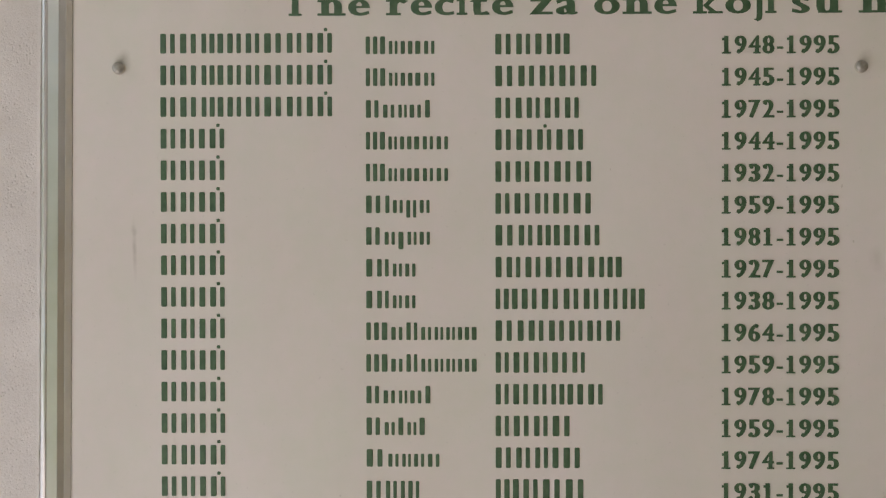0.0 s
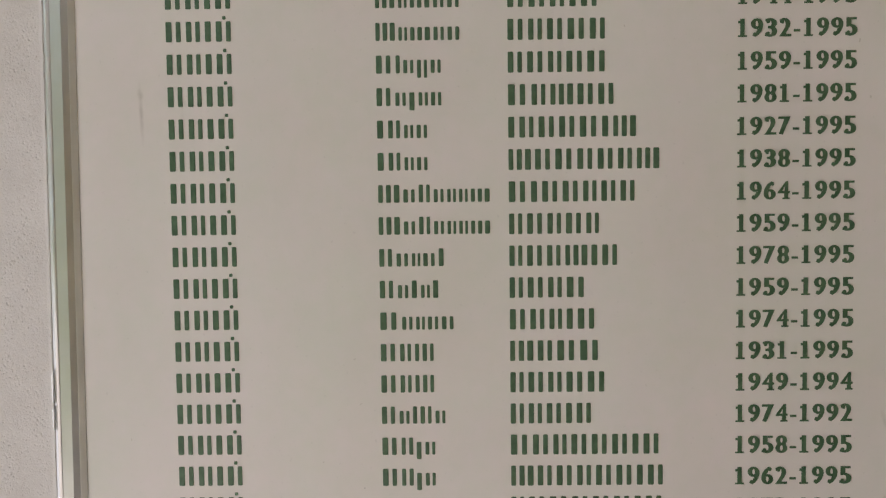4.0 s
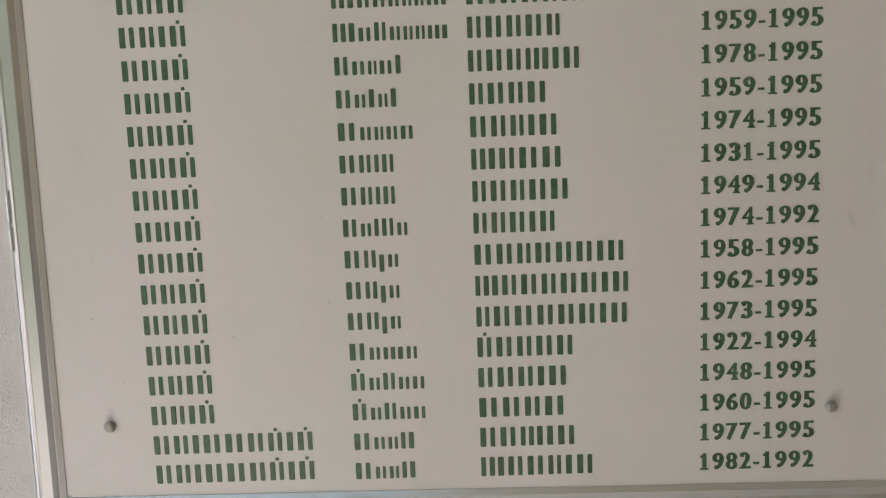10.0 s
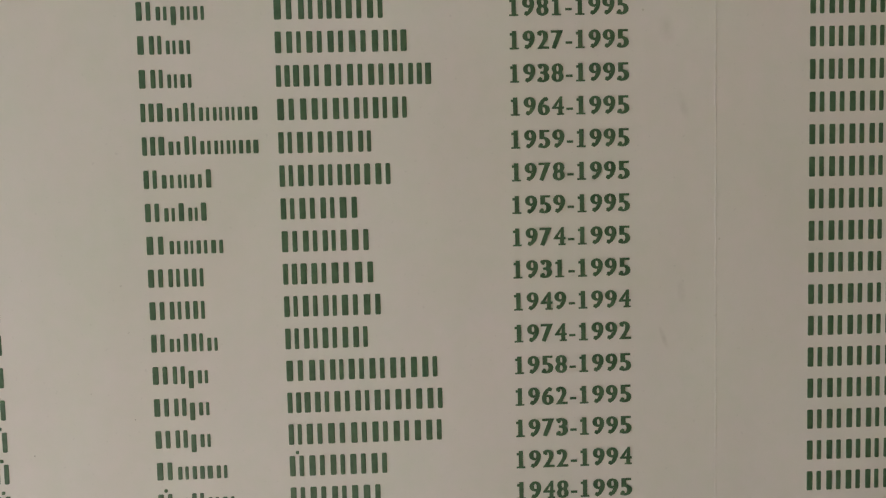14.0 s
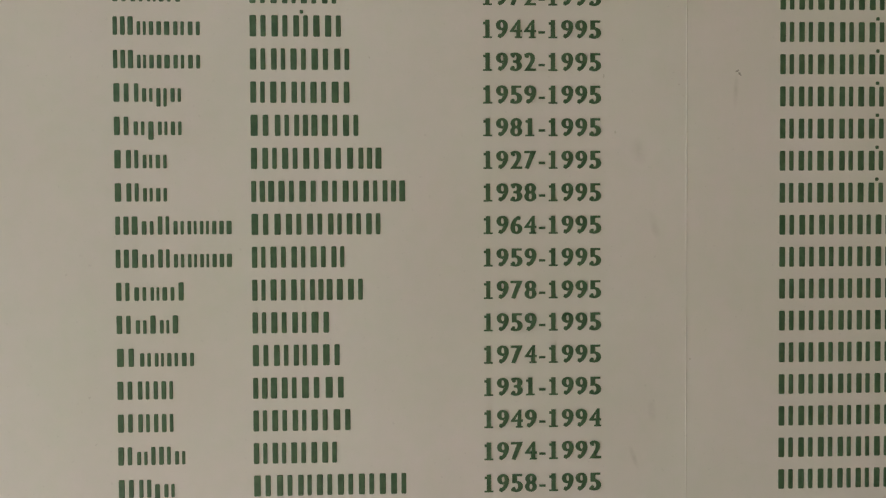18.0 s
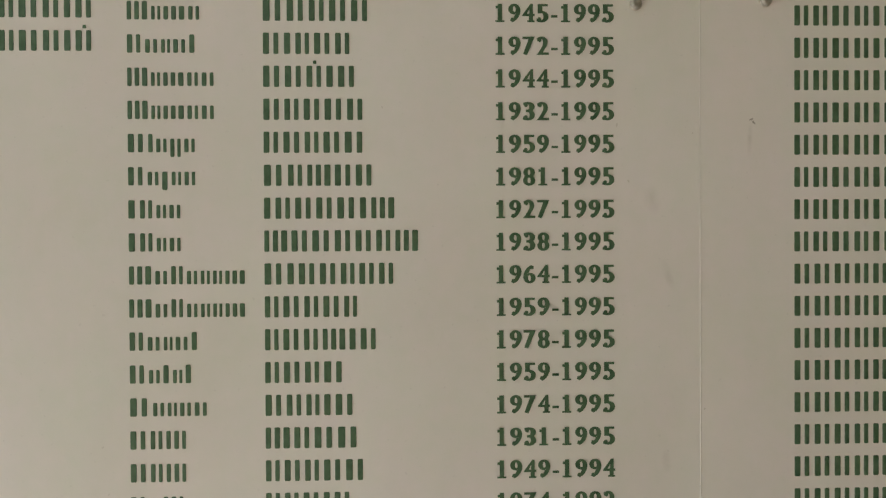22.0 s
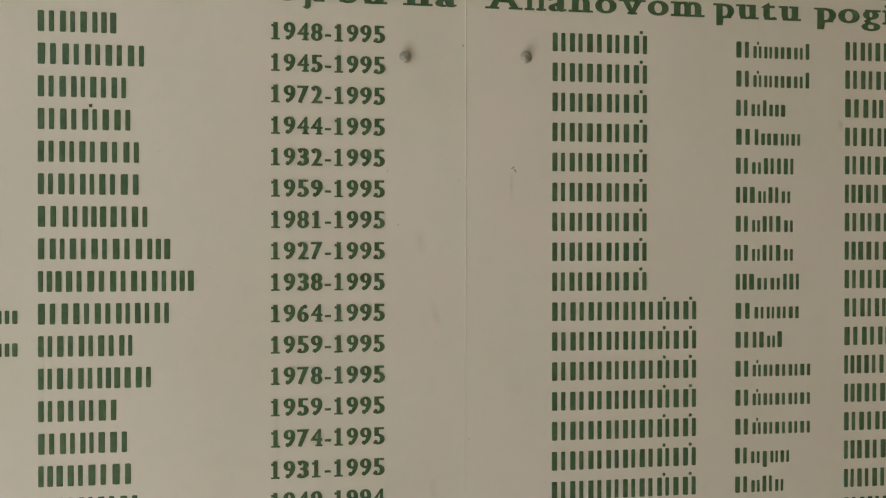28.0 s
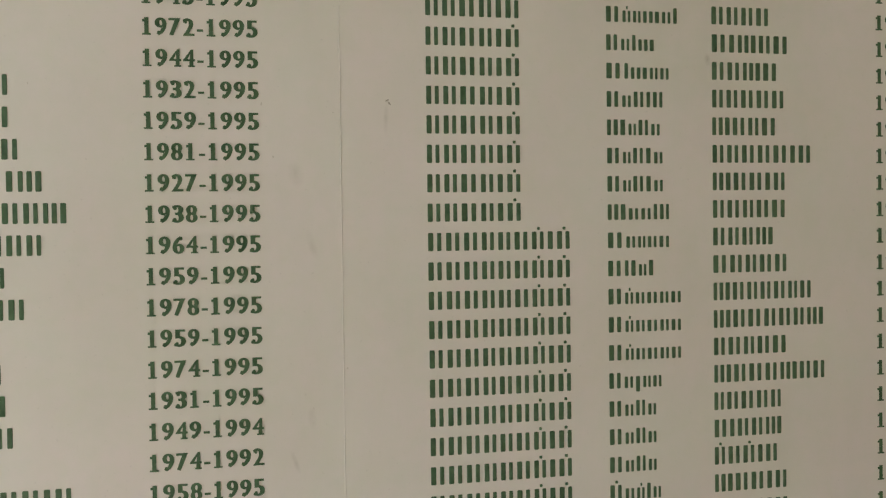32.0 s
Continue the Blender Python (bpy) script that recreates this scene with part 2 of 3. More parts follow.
# ---- sizes of the board ----
SEAM = 0.7195
SHEET_LEFT, SHEET_RIGHT, SHEET_BOTTOM, SHEET_TOP = -0.090, 1.530, 1.0600, 1.8640
SHEET = 0.005
RISE = 0.0006
ROW_TOP, ROW_PITCH = 1.8000, 0.0300
EM = 0.0260

# ---- the setting ----
bm = bmesh.new()
box(bm, -4.0, 2.3, SHEET, 0.30, 0.0, 2.75)
wall_north = tagged(part("wall_north", bm, MAT_PLASTER), "rough off-white rendered wall behind the board", "wall", kind="structure")

# the wall's coarse coat beside the board, with grains and pits of its own
bm = bmesh.new()
nx, nz = 240, 1300
x0, x1, z0, z1 = -0.255, -0.110, 0.98, 1.88
grid = []
for j in range(nz + 1):
    row = []
    z = z0 + (z1 - z0) * j / nz
    beside = -0.1198 + 0.0066 * (z - 1.0676) / 0.797
    for i in range(nx + 1):
        x = x1 - (x1 - x0) * (1 - i / nx) ** 1.25
        edge = min(1.0, 12 * min(i / nx, j / nz, 1 - j / nz) + 0.02)
        gap = beside - x + 0.0006 * noise.noise((0, 4.4, z * 90))
        n1 = noise.noise((x * 130, 3.1, z * 130))
        n2 = noise.noise((x * 520, 7.7, z * 520))
        n3 = noise.noise((x * 560, 1.3, z * 560))
        patch = min(1.0, max(0.25, 0.6 + 1.3 * noise.noise((x * 38, 5.5, z * 30))))
        calm = patch * (0.15 + 0.85 * min(1.0, max(0.0, (gap - 0.004 + 0.003 * noise.noise((0, 2.2, z * 60))) / 0.010)))
        d = 0.0014 + 0.00014 * n1 + calm * 0.00022 * n2 - (calm * 0.0007 * min(1.0, (n3 - 0.42) * 7) if n3 > 0.42 else 0.0)
        if gap < 0.0014:
            d = 0.0
        elif gap < 0.005:
            d += 0.0005 * (1 - (gap - 0.0014) / 0.0036)
        row.append(bm.verts.new((x, SHEET - max(0.0, d) * edge, z)))
    grid.append(row)
for j in range(nz):
    for i in range(nx):
        bm.faces.new((grid[j][i], grid[j][i + 1], grid[j + 1][i + 1], grid[j + 1][i]))
part("plaster_coat", bm, MAT_PLASTER, wall_north, "grainy pitted plaster coat", smooth=True)

# unseen side wall, added to keep light off the board's right
bm = bmesh.new()
box(bm, 2.3, 2.55, -5.0, 0.30, -0.16, 2.75)
tagged(part("unseen_wall_east", bm, MAT_CREAM), "plain buff side wall, added out of view to shade the right", "wall", kind="structure")
# unseen wall behind the camera, added so the sheets reflect something dark
bm = bmesh.new()
box(bm, 0.2, 2.3, -3.6, -3.4, 0.0, 2.75)
tagged(part("unseen_wall_south", bm, MAT_CREAM), "plain buff wall, added out of view for a dark reflection", "wall", kind="structure")
bm = bmesh.new()
box(bm, -1.9, 2.3, -4.6, SHEET, -0.15, 0.0)
tagged(part("floor", bm, MAT_FLOOR), "pale grey concrete floor of the porch", "floor", kind="structure")
# unseen sunlit slab, added to bounce bluish light in from the left
bm = bmesh.new()
box(bm, -11.0, -1.91, -9.0, SHEET, -0.16, -0.012)
tagged(part("pavement", bm, MAT_YARD), "blue-grey concrete yard, added out of view to light the left", "pavement", kind="structure")
# unseen ceiling, added and sized to hold the board in shade
bm = bmesh.new()
box(bm, -1.9, 2.55, -5.0, 0.30, 2.75, 2.95)
tagged(part("ceiling", bm, MAT_CEIL), "off-white ceiling, added out of view to block the sun", "ceiling", kind="structure")
bm = bmesh.new()
v = [bm.verts.new(p) for p in ((-900, -900, -0.16), (900, -900, -0.16), (900, 900, -0.16), (-900, 900, -0.16))]
bm.faces.new(v)
tagged(part("ground", bm, MAT_GROUND), "green grassy ground round the porch", "ground", kind="structure")

# wooded hills far round the place
bm = bmesh.new()
steps, rings = 160, ((70, 0.0), (95, 9.0), (130, 20.0), (180, 30.0), (240, 33.0))
cols = []
for k in range(steps):
    a = 2 * math.pi * k / steps
    col = []
    for r, h in rings:
        n = noise.noise((math.cos(a) * 2.2, math.sin(a) * 2.2, r * 0.01)) + 0.5 * noise.noise((math.cos(a) * 9, math.sin(a) * 9, r * 0.03))
        col.append(bm.verts.new((r * math.cos(a), r * math.sin(a), -0.3 + h * (1.0 + 0.45 * n))))
    cols.append(col)
for k in range(steps):
    n = (k + 1) % steps
    for i in range(len(rings) - 1):
        bm.faces.new((cols[k][i], cols[k][i + 1], cols[n][i + 1], cols[n][i]))
bmesh.ops.recalc_face_normals(bm, faces=bm.faces[:])
tagged(part("backdrop", bm, MAT_WOODS, smooth=True), "wooded green hills in the distance", "hills", kind="structure")

# ---- the board ----
board_frame = tagged(new("board_frame"), "satin aluminium frame round the white memorial panels on the wall", "frame")
board_frame.location = (0.72, 0.0, 1.04)


def sheet(xa, xb, label):
    bm = bmesh.new()
    box(bm, xa, xb, 0.0, SHEET, SHEET_BOTTOM - 0.010, SHEET_TOP + 0.004)
    bmesh.ops.bevel(bm, geom=bm.edges[:], offset=0.0006, segments=1, affect="EDGES")
    return tagged(part("memorial_panel", bm, MAT_PANEL), label, "memorial panel", "panels of the memorial board")


panel_a = sheet(SHEET_LEFT - 0.004, SEAM - 0.0002, "white memorial panel with green lettering, screwed on beside the plastered wall")
panel_b = sheet(SEAM + 0.0002, SHEET_RIGHT + 0.004, "white memorial panel with green lettering, butted at a sealed seam")


def widths(code):
    """Letters of a bar code: width in hundredths of an em, then - low, ^ tall, _ with a tail, + with a mark above."""
    out = []
    k = 0
    while k < len(code):
        ch = code[k]
        if ch.isdigit():
            out.append([int(code[k:k + 2]) / 100 * EM, "C", False])
            k += 2
            continue
        if ch == "+":
            out[-1][2] = True
        else:
            out[-1][1] = ch
        k += 1
    return out


# uprights within a letter's width: narrow, usual and broad letters
UPRIGHTS = {1: ((0.0, 0.54),), 2: ((0.0, 0.29), (0.50, 0.73)), 3: ((0.0, 0.18), (0.31, 0.50), (0.62, 0.84))}


def name_bar(code, x, z, cap, parent):
    """A word as one plain bar, notched into uprights: one, two or three to a letter by its width and as tall as the
    letter, keyed together within the sheet. The code ends with the word's length in millimetres."""
    code, length = code.split("=")
    letters = widths(code)
    counts = [1 if w < 0.40 * EM else 2 if w < (0.8 if cap < 0.017 else 0.9) * EM else 3 for w, _, _ in letters]
    squeeze = float(length) / 1000 / (sum(w for w, _, _ in letters) - (1 - UPRIGHTS[counts[-1]][-1][1]) * letters[-1][0])
    bm = bmesh.new()
    low = cap * 0.74
    last = None
    for (w, shape, marked), count in zip(letters, counts):
        w *= squeeze
        top = low if shape in "-_" else cap
        bottom = -cap * 0.26 if shape == "_" else 0.0
        for ua, ub in UPRIGHTS[count]:
            key = raised(bm, x + ua * w, x + ub * w, z + bottom, z + top, RISE, 0.00035)
            if last:
                bm.faces.new((last[1], key[0], key[3], last[2]))
            last = key
        if marked:
            up = raised(bm, x + 0.33 * w, x + 0.50 * w, z + top + 0.0016, z + top + 0.0048, RISE, 0.00035)
            bm.faces.new((last[4], last[5], up[7], up[6]))
        x += w
    return part("name_bar", bm, MAT_GREEN, parent)


def flat_mesh(cu):
    ob = new("lettering", cu)
    me = bpy.data.meshes.new_from_object(ob.evaluated_get(bpy.context.evaluated_depsgraph_get()))
    bpy.data.objects.remove(ob)
    bpy.data.curves.remove(cu)
    co = np.empty(len(me.vertices) * 3)
    me.vertices.foreach_get("co", co)
    return me, co.reshape(-1, 3)


def inside(p, loop):
    hit = False
    for (ax, ay), (bx, by) in zip(loop, loop[1:] + loop[:1]):
        if (ay > p[1]) != (by > p[1]) and p[0] < ax + (p[1] - ay) * (bx - ax) / (by - ay):
            hit = not hit
    return hit


THIN = -0.001
# round ends of the figures' open strokes
BALLS = {"2": ((0.13, 0.555),), "3": ((0.125, 0.115), (0.135, 0.57)), "5": ((0.115, 0.115),), "6": ((0.365, 0.595),), "9": ((0.155, 0.095),)}


def glyphs(text, bold):
    """A letter of the built-in font with its upright strokes broadened by bold and its level ones kept thin."""
    cu = bpy.data.curves.new("lettering", "FONT")
    cu.body, cu.size, cu.resolution_u, cu.fill_mode = text, 1.0, 4, "NONE"
    me, co = flat_mesh(cu)
    after = {}
    for e in me.edges:
        i, j = e.vertices
        after.setdefault(i, []).append(j)
        after.setdefault(j, []).append(i)
    left, loops = set(after), []
    while left:
        loop = [min(left)]
        left.discard(loop[0])
        while True:
            nxt = [n for n in after[loop[-1]] if n in left]
            if not nxt:
                break
            loop.append(nxt[0])
            left.discard(nxt[0])
        points = [(co[i][0], co[i][1]) for i in loop]
        loops.append([p for k, p in enumerate(points) if math.dist(p, points[k - 1]) > 0.004])
    cu = bpy.data.curves.new("lettering", "CURVE")
    cu.dimensions, cu.fill_mode = "2D", "BOTH"
    for loop in loops:
        area = sum(a[0] * b[1] - b[0] * a[1] for a, b in zip(loop, loop[1:] + loop[:1]))
        hole = any(other is not loop and inside(loop[0], other) for other in loops)
        turn = 1.0 if (area > 0) != hole else -1.0
        broad = bold * (0.5 if hole and text == "4" else 1.0)
        sp = cu.splines.new("POLY")
        sp.points.add(len(loop) - 1)
        for k, point in enumerate(sp.points):
            p, q, n = Vector(loop[k - 1]), Vector(loop[k]), Vector(loop[(k + 1) % len(loop)])
            d1, d2 = (q - p).normalized(), (n - q).normalized()
            n1, n2 = Vector((d1.y, -d1.x)) * turn, Vector((d2.y, -d2.x)) * turn
            m = (n1 + n2) / max(0.7, 1 + n1.dot(n2))
            if text == "k" and 0.1 < q.x < 0.2 and m.x < -0.5:
                m.x = 1.0
            point.co = (q.x + broad * m.x, q.y + THIN * m.y, 0, 1)
        sp.use_cyclic_u = True
    return flat_mesh(cu)


def solid(bm, me, co):
    """Adds a flat glyph mesh as a low solid on the sheet's face."""
    vs = [bm.verts.new((x, -RISE, z)) for x, z in co]
    edges = {}
    for p in me.polygons:
        ids = list(p.vertices)
        bm.faces.new([vs[i] for i in ids])
        for i, j in zip(ids, ids[1:] + ids[:1]):
            edges[(i, j)] = True
    back = {}
    for i, j in edges:
        if (j, i) not in edges:
            for k in (i, j):
                if k not in back:
                    back[k] = bm.verts.new((co[k][0], 0.0005, co[k][1]))
            bm.faces.new((vs[j], vs[i], back[i], back[j]))


def flats(me, co, level, tol):
    """Ends of stems: level outline edges at a height, as x intervals."""
    seen = {}
    for p in me.polygons:
        ids = list(p.vertices)
        for i, j in zip(ids, ids[1:] + ids[:1]):
            seen[(i, j)] = True
    out = []
    for i, j in seen:
        if (j, i) not in seen and abs(co[i][1] - level) < tol and abs(co[j][1] - level) < tol:
            a, b = sorted((co[i][0], co[j][0]))
            if 0.03 < b - a < 0.24:
                out.append((a, b))
    return out


GLYPHS = {}


def glyph(ch, bold):
    """A letter of the built-in font with slab serifs set on the ends of its stems."""
    if (ch, bold) not in GLYPHS:
        if ch == "M":
            top = CAP_HEIGHT
            flat = [(x, BASE if z == 0 else z) for x, z in ((0, 0), (0.17, 0), (0.17, 0.44), (0.39, 0), (0.48, 0), (0.69, 0.44), (0.69, 0),
                                                                (0.88, 0), (0.88, top), (0.66, top), (0.44, 0.26), (0.22, top), (0, top))]
            me = bpy.data.meshes.new("lettering")
            me.from_pydata([(x, z, 0) for x, z in flat], [], [list(range(13))])
        else:
            me, co = glyphs(ch, bold * (0.55 if ch == "k" else 0.8 if ch == "4" else 1.0))
            flat = [(v[0], v[1]) for v in co]
        bars = []
        lo, hi = BASE, CAP_HEIGHT
        for level, up in ((lo, 1), (hi, -1), (X_HEIGHT, -1)):
            if ch in "0235689jsaeocz-":
                continue
            if ch == "7" or (ch == "1" and up < 0) or (ch == "4" and up < 0):
                continue
            if ch in "t" and up < 0:
                continue
            spans = []
            for a, b in sorted(flats(me, flat, level, 0.012)):
                if spans and a <= spans[-1][1] + 0.01:
                    spans[-1][1] = max(b, spans[-1][1])
                else:
                    spans.append([a, b])
            for a, b in spans:
                e = 0.11 if ch == "1" else 0.07 if ch == "4" else 0.085
                left, right = a - e, b + e
                if up < 0 and ch not in "IMAHv":
                    right = b
                z0, z1 = (level, level + 0.062) if up > 0 else (level - 0.062, level)
                bars.append((left, right, z0, z1))
                if ch == "1":
                    bars.append((a - 0.10, a + 0.02, CAP_HEIGHT - 0.17, CAP_HEIGHT - 0.075))
        GLYPHS[(ch, bold)] = (me, flat, bars)
    return GLYPHS[(ch, bold)]


def lettering(name, text, x0, x1, z, cap, parent, bold=0.03, label="", even=0.0, apart=False):
    """Painted writing, fitted between x0 and x1 with its baseline at z and capitals of the given height.
    even: where set, every figure stands in a cell of that width. apart: every letter becomes a part."""
    bm = bmesh.new()
    tall = CAP_HEIGHT - BASE
    pieces, pen = [], 0.0
    for ch in text:
        me, flat, bars = glyph(ch, bold)
        xs = [p[0] for p in flat] + [q for b in bars for q in b[:2]]
        lo, hi = min(xs), max(xs)
        narrow = 0.72 if ch in "liIj" and not even else 1.0
        pieces.append((pen, lo, hi, me, flat, bars, ch, narrow))
        pen += (hi - lo) * narrow + 0.055
    total = pen - 0.055
    for k, (start, lo, hi, me, flat, bars, ch, narrow) in enumerate(pieces):
        if even:
            slot = sum(0.66 if c == "-" else 1.0 for c in text[:k]) * even
            wide = even * (0.46 if ch == "-" else 0.64 if ch == "1" else 0.87)
            sx, ox = wide / (hi - lo), x0 + slot + even * (0.11 if ch == "1" else 0.06 if ch == "-" else 0.02)
        else:
            sx = (x1 - x0) / total
            ox = x0 + start * sx
            sx *= narrow
        put = [(ox + (a - lo) * sx, z + (b - BASE) / tall * cap) for a, b in flat]
        solid(bm, me, put)
        for n, (a, b, za, zb) in enumerate(bars):
            box(bm, ox + (a - lo) * sx, ox + (b - lo) * sx, -RISE - 0.00004 - 0.00002 * ((n + 3 * k) % 7), 0.0004, z + (za - BASE) / tall * cap, z + (zb - BASE) / tall * cap)
        for n, (a, b) in enumerate(BALLS.get(ch, ())):
            rim = [(ox + (a + 0.076 * math.cos(q) - lo) * sx, z + (b + 0.076 * math.sin(q) - BASE) / tall * cap) for q in (k2 * math.pi / 6 for k2 in range(12))]
            front = [bm.verts.new((px, -RISE - 0.00005 - 0.00002 * n, pz)) for px, pz in rim]
            rear = [bm.verts.new((px, 0.0004, pz)) for px, pz in rim]
            bm.faces.new(front)
            for i in range(12):
                bm.faces.new((rear[i], rear[(i + 1) % 12], front[(i + 1) % 12], front[i]))
        if apart:
            part(name, bm, MAT_GREEN, parent, label)
            bm = bmesh.new()
    if not apart:
        part(name, bm, MAT_GREEN, parent, label)


CAP_HEIGHT = float(glyphs("H", 0.042)[1][:, 1].max())
BASE = float(glyphs("H", 0.042)[1][:, 1].min())
X_HEIGHT = float(glyphs("x", 0.042)[1][:, 1].max())

LEFT_ROWS = """
727894676782723972+=163.0 8242-83-50-=64.8 72663994=69.8 1948-1995
727894676782723972+=163.0 8242-83-50-=64.8 7872667272=94.7 1945-1995
727894676782723972+=163.0 6457-42-57-33^=60.4 7239647267=78.3 1972-1995
72673972+=60.5 8242-83-50-56-=77.4 727266+3972=82.3 1944-1995
72673972+=60.5 8242-83-50-56-=77.4 7267727872=89.8 1932-1995
72673972+=60.5 7228^50-50_50-=60.0 6772647282=89.6 1959-1995
72673972+=60.5 6750-33_44-50-=60.2 8266947272=97.6 1981-1995
72673972+=60.5 3956^44-50-=46.5 39677272783994=118.5 1927-1995
72673972+=60.5 3956^44-50-=46.5 94727872726794=140.1 1938-1995
72673972+=60.5 9457-56^50-44-44-83-=104.2 78397272646767=117.1 1964-1995
72673972+=60.5 9457-56^50-44-44-83-=104.2 6472667261=83.9 1959-1995
72673972+=60.5 6457-42-57-33^=60.4 647266943972=100.7 1978-1995
72673972+=60.5 6650-33^44-34^=55.0 64726682=69.5 1959-1995
72673972+=60.5 7850-42-50-56-=68.9 7267613978=79.1 1974-1995
72673972+=60.5 7256^28^56^=49.8 94677882=82.5 1931-1995
72673972+=60.5 7256^28^56^=49.8 6672677882=88.5 1949-1994
72673972+=60.5 6650-28^56^50-=60.2 6767723972=75.8 1974-1992
72673972+=60.5 7228^28^33_50-=50.2 7872647272723972=139.6 1958-1995
72673972+=60.5 7228^28^33_50-=50.2 9467726772723972=143.8 1962-1995
72673972+=60.5 7228^28^33_50-=50.2 6172787272723972=142.3 1973-1995
72673972+=60.5 7250-83-50-=64.3 66+72677272=90.4 1922-1994
72673972+=60.5 66+50-56^50-56-=70.1 6672673978=83.7 1948-1995
72673972+=60.5 66+50-56^50-56-=70.1 78726682=80.7 1960-1995
72673978827267+3972+=154.3 7250-46-28^33^=57.8 7272943978=90.7 1977-1995
72673978827267+3972+=154.3 7250-46-28^33^=57.8 946772613972=107.9 1982-1992
"""
RIGHT_ROWS = """
676778673972+=99.5 7246-+44-83-50-28^=81.6 67667272=67.4 19
676778673972+=99.5 7246-+44-83-50-28^=81.6 67666772=68.0 19
676778673972+=99.5 6750-28^83-=54.5 7839946782=90.9 19
676778673972+=99.5 7828^83-46-50-=71.5 72729482=77.4 19
676778673972+=99.5 6750-56^28^56^=64.0 6667727272=86.3 19
676778673972+=99.5 9444-56^50-=60.5 94726482=75.6 19
676778673972+=99.5 6744-56^34^50-=63.6 66677272783972=119.1 19
676778673972+=99.5 6744-56^34^50-=63.6 9472723967=87.2 19
676778673972+=99.5 9457-56-28^56^=70.6 6772647282=87.2 19
72727267677266+3972+=153.3 7850-42-50-56-=70.4 72676794=72.1 19
72727267677266+3972+=153.3 7228^33^44-34^=51.7 7872667272=88.7 19
72727267677266+3972+=153.3 7246-+50-56-50-56-=83.6 94726667726172=118.9 19
72727267677266+3972+=153.3 7246-+50-56-50-56-=83.6 94727872726794=134.4 19
72727267677266+3972+=153.3 7246-+50-56-50-56-=83.6 6772647282=87.2 19
72727267677266+3972+=153.3 6750-33_44-50-=60.2 94727872946772=135.5 19
72727267677266+3972+=153.3 7250-56^50-=53.7 6472787267=80.8 19
72727267677266+3972+=153.3 7250-56^50-=53.7 7839727294=81.4 19
72727267677266+3972+=153.3 7250-56^50-=53.7 66+7272+3972=75.6 19
72727267677266+3972+=153.3 66+50-44-+28^44-=58.5 9472723967=87.2 19
72727267677266+3972+=153.3 . 7272943972=88.0 19
72727267677266+3972+=153.3 . . .
72727267677266+3972+=153.3 . . .
72727267677266+3972+=153.3 . . .
72727267677266+3972+=153.3 . . .
72727267677266+3972+=153.3 . . .
"""

COLUMNS_A = (0.0, 0.1950, 0.3172, 0.5280)
COLUMNS_B = (0.8080, 1.0048, 1.1277, 1.3300)
LIFT_A = (0.0006, -0.0010, -0.0018, -0.0022)
LIFT_B = (-0.0044, -0.0046, -0.0037, -0.0040)
CAPS = (0.0186, 0.0166, 0.0193, 0.0166)
YEAR_WIDTH = 0.1117
for text, panel, xs, lifts in ((LEFT_ROWS, panel_a, COLUMNS_A, LIFT_A), (RIGHT_ROWS, panel_b, COLUMNS_B, LIFT_B)):
    for k, line in enumerate(text.split("\n")[1:-1]):
        z = ROW_TOP - ROW_PITCH * k
        words = line.split()
        for c in range(3):
            if words[c] != ".":
                name_bar(words[c], xs[c], z + lifts[c], CAPS[c], panel)
        year = words[3]
        if len(year) > 2:
            lettering("year_text", year, xs[3], xs[3] + YEAR_WIDTH, z + lifts[3], CAPS[3], panel, 0.052, even=YEAR_WIDTH / 8.6)
        elif year != ".":
            lettering("year_text", year, xs[3], xs[3] + 0.0245, z + lifts[3], CAPS[3], panel, 0.052, even=YEAR_WIDTH / 8.6)

HEAD_Z, HEAD_CAP = 1.8355, 0.0225
for word, xa, xb in (("I", 0.1222, 0.1345), ("ne", 0.1495, 0.1992), ("recite", 0.2142, 0.3345), ("za", 0.3494, 0.3950),
                     ("one", 0.4099, 0.4876), ("koji", 0.5024, 0.5803), ("su", 0.5945, 0.6413), ("na", 0.6568, 0.7102)):
    lettering("heading_letter", word, xa, xb, HEAD_Z, HEAD_CAP, panel_a, 0.042, apart=True)
for word, xa, xb in (("Allahovom", 0.7388, 0.9695), ("putu", 0.9792, 1.0768), ("poginuli", 1.0918, 1.2668), ('"Mr', 1.2803, 1.3480)):
    lettering("heading_letter", word, xa, xb, HEAD_Z, HEAD_CAP, panel_b, 0.042, apart=True)

# ---- aluminium frame: one moulding, mitred at the corners ----
# across the moulding from the sheet outwards: (outward, depth in front of the sheet)
MOULDING = [(0.0, 0.0), (0.0, 0.0008), (0.0004, 0.0010), (0.0050, 0.0024), (0.0056, 0.0026), (0.0062, 0.0027), (0.0068, 0.0028), (0.0074, 0.0030),
            (0.0112, 0.0039), (0.0118, 0.0040), (0.0125, 0.0041), (0.0220, 0.0052), (0.0226, 0.00535), (0.0231, 0.0053), (0.0236, 0.0051), (0.0241, 0.0048),
            (0.0246, 0.0044), (0.0252, 0.0039), (0.0262, 0.0030), (0.0266, 0.0024), (0.0269, 0.0010), (0.0272, -0.0006), (0.0300, -0.0012), (0.0300, -SHEET)]
ROUNDED = (5, 6, 7, 8, 9, 11, 12, 13, 14, 15, 16, 17, 18)


CORNERS = [(SHEET_LEFT + 0.0004, 1.0696), (SHEET_RIGHT, 1.0540), (SHEET_RIGHT, SHEET_TOP - 0.0040), (SHEET_LEFT + 0.0072, SHEET_TOP + 0.0005)]


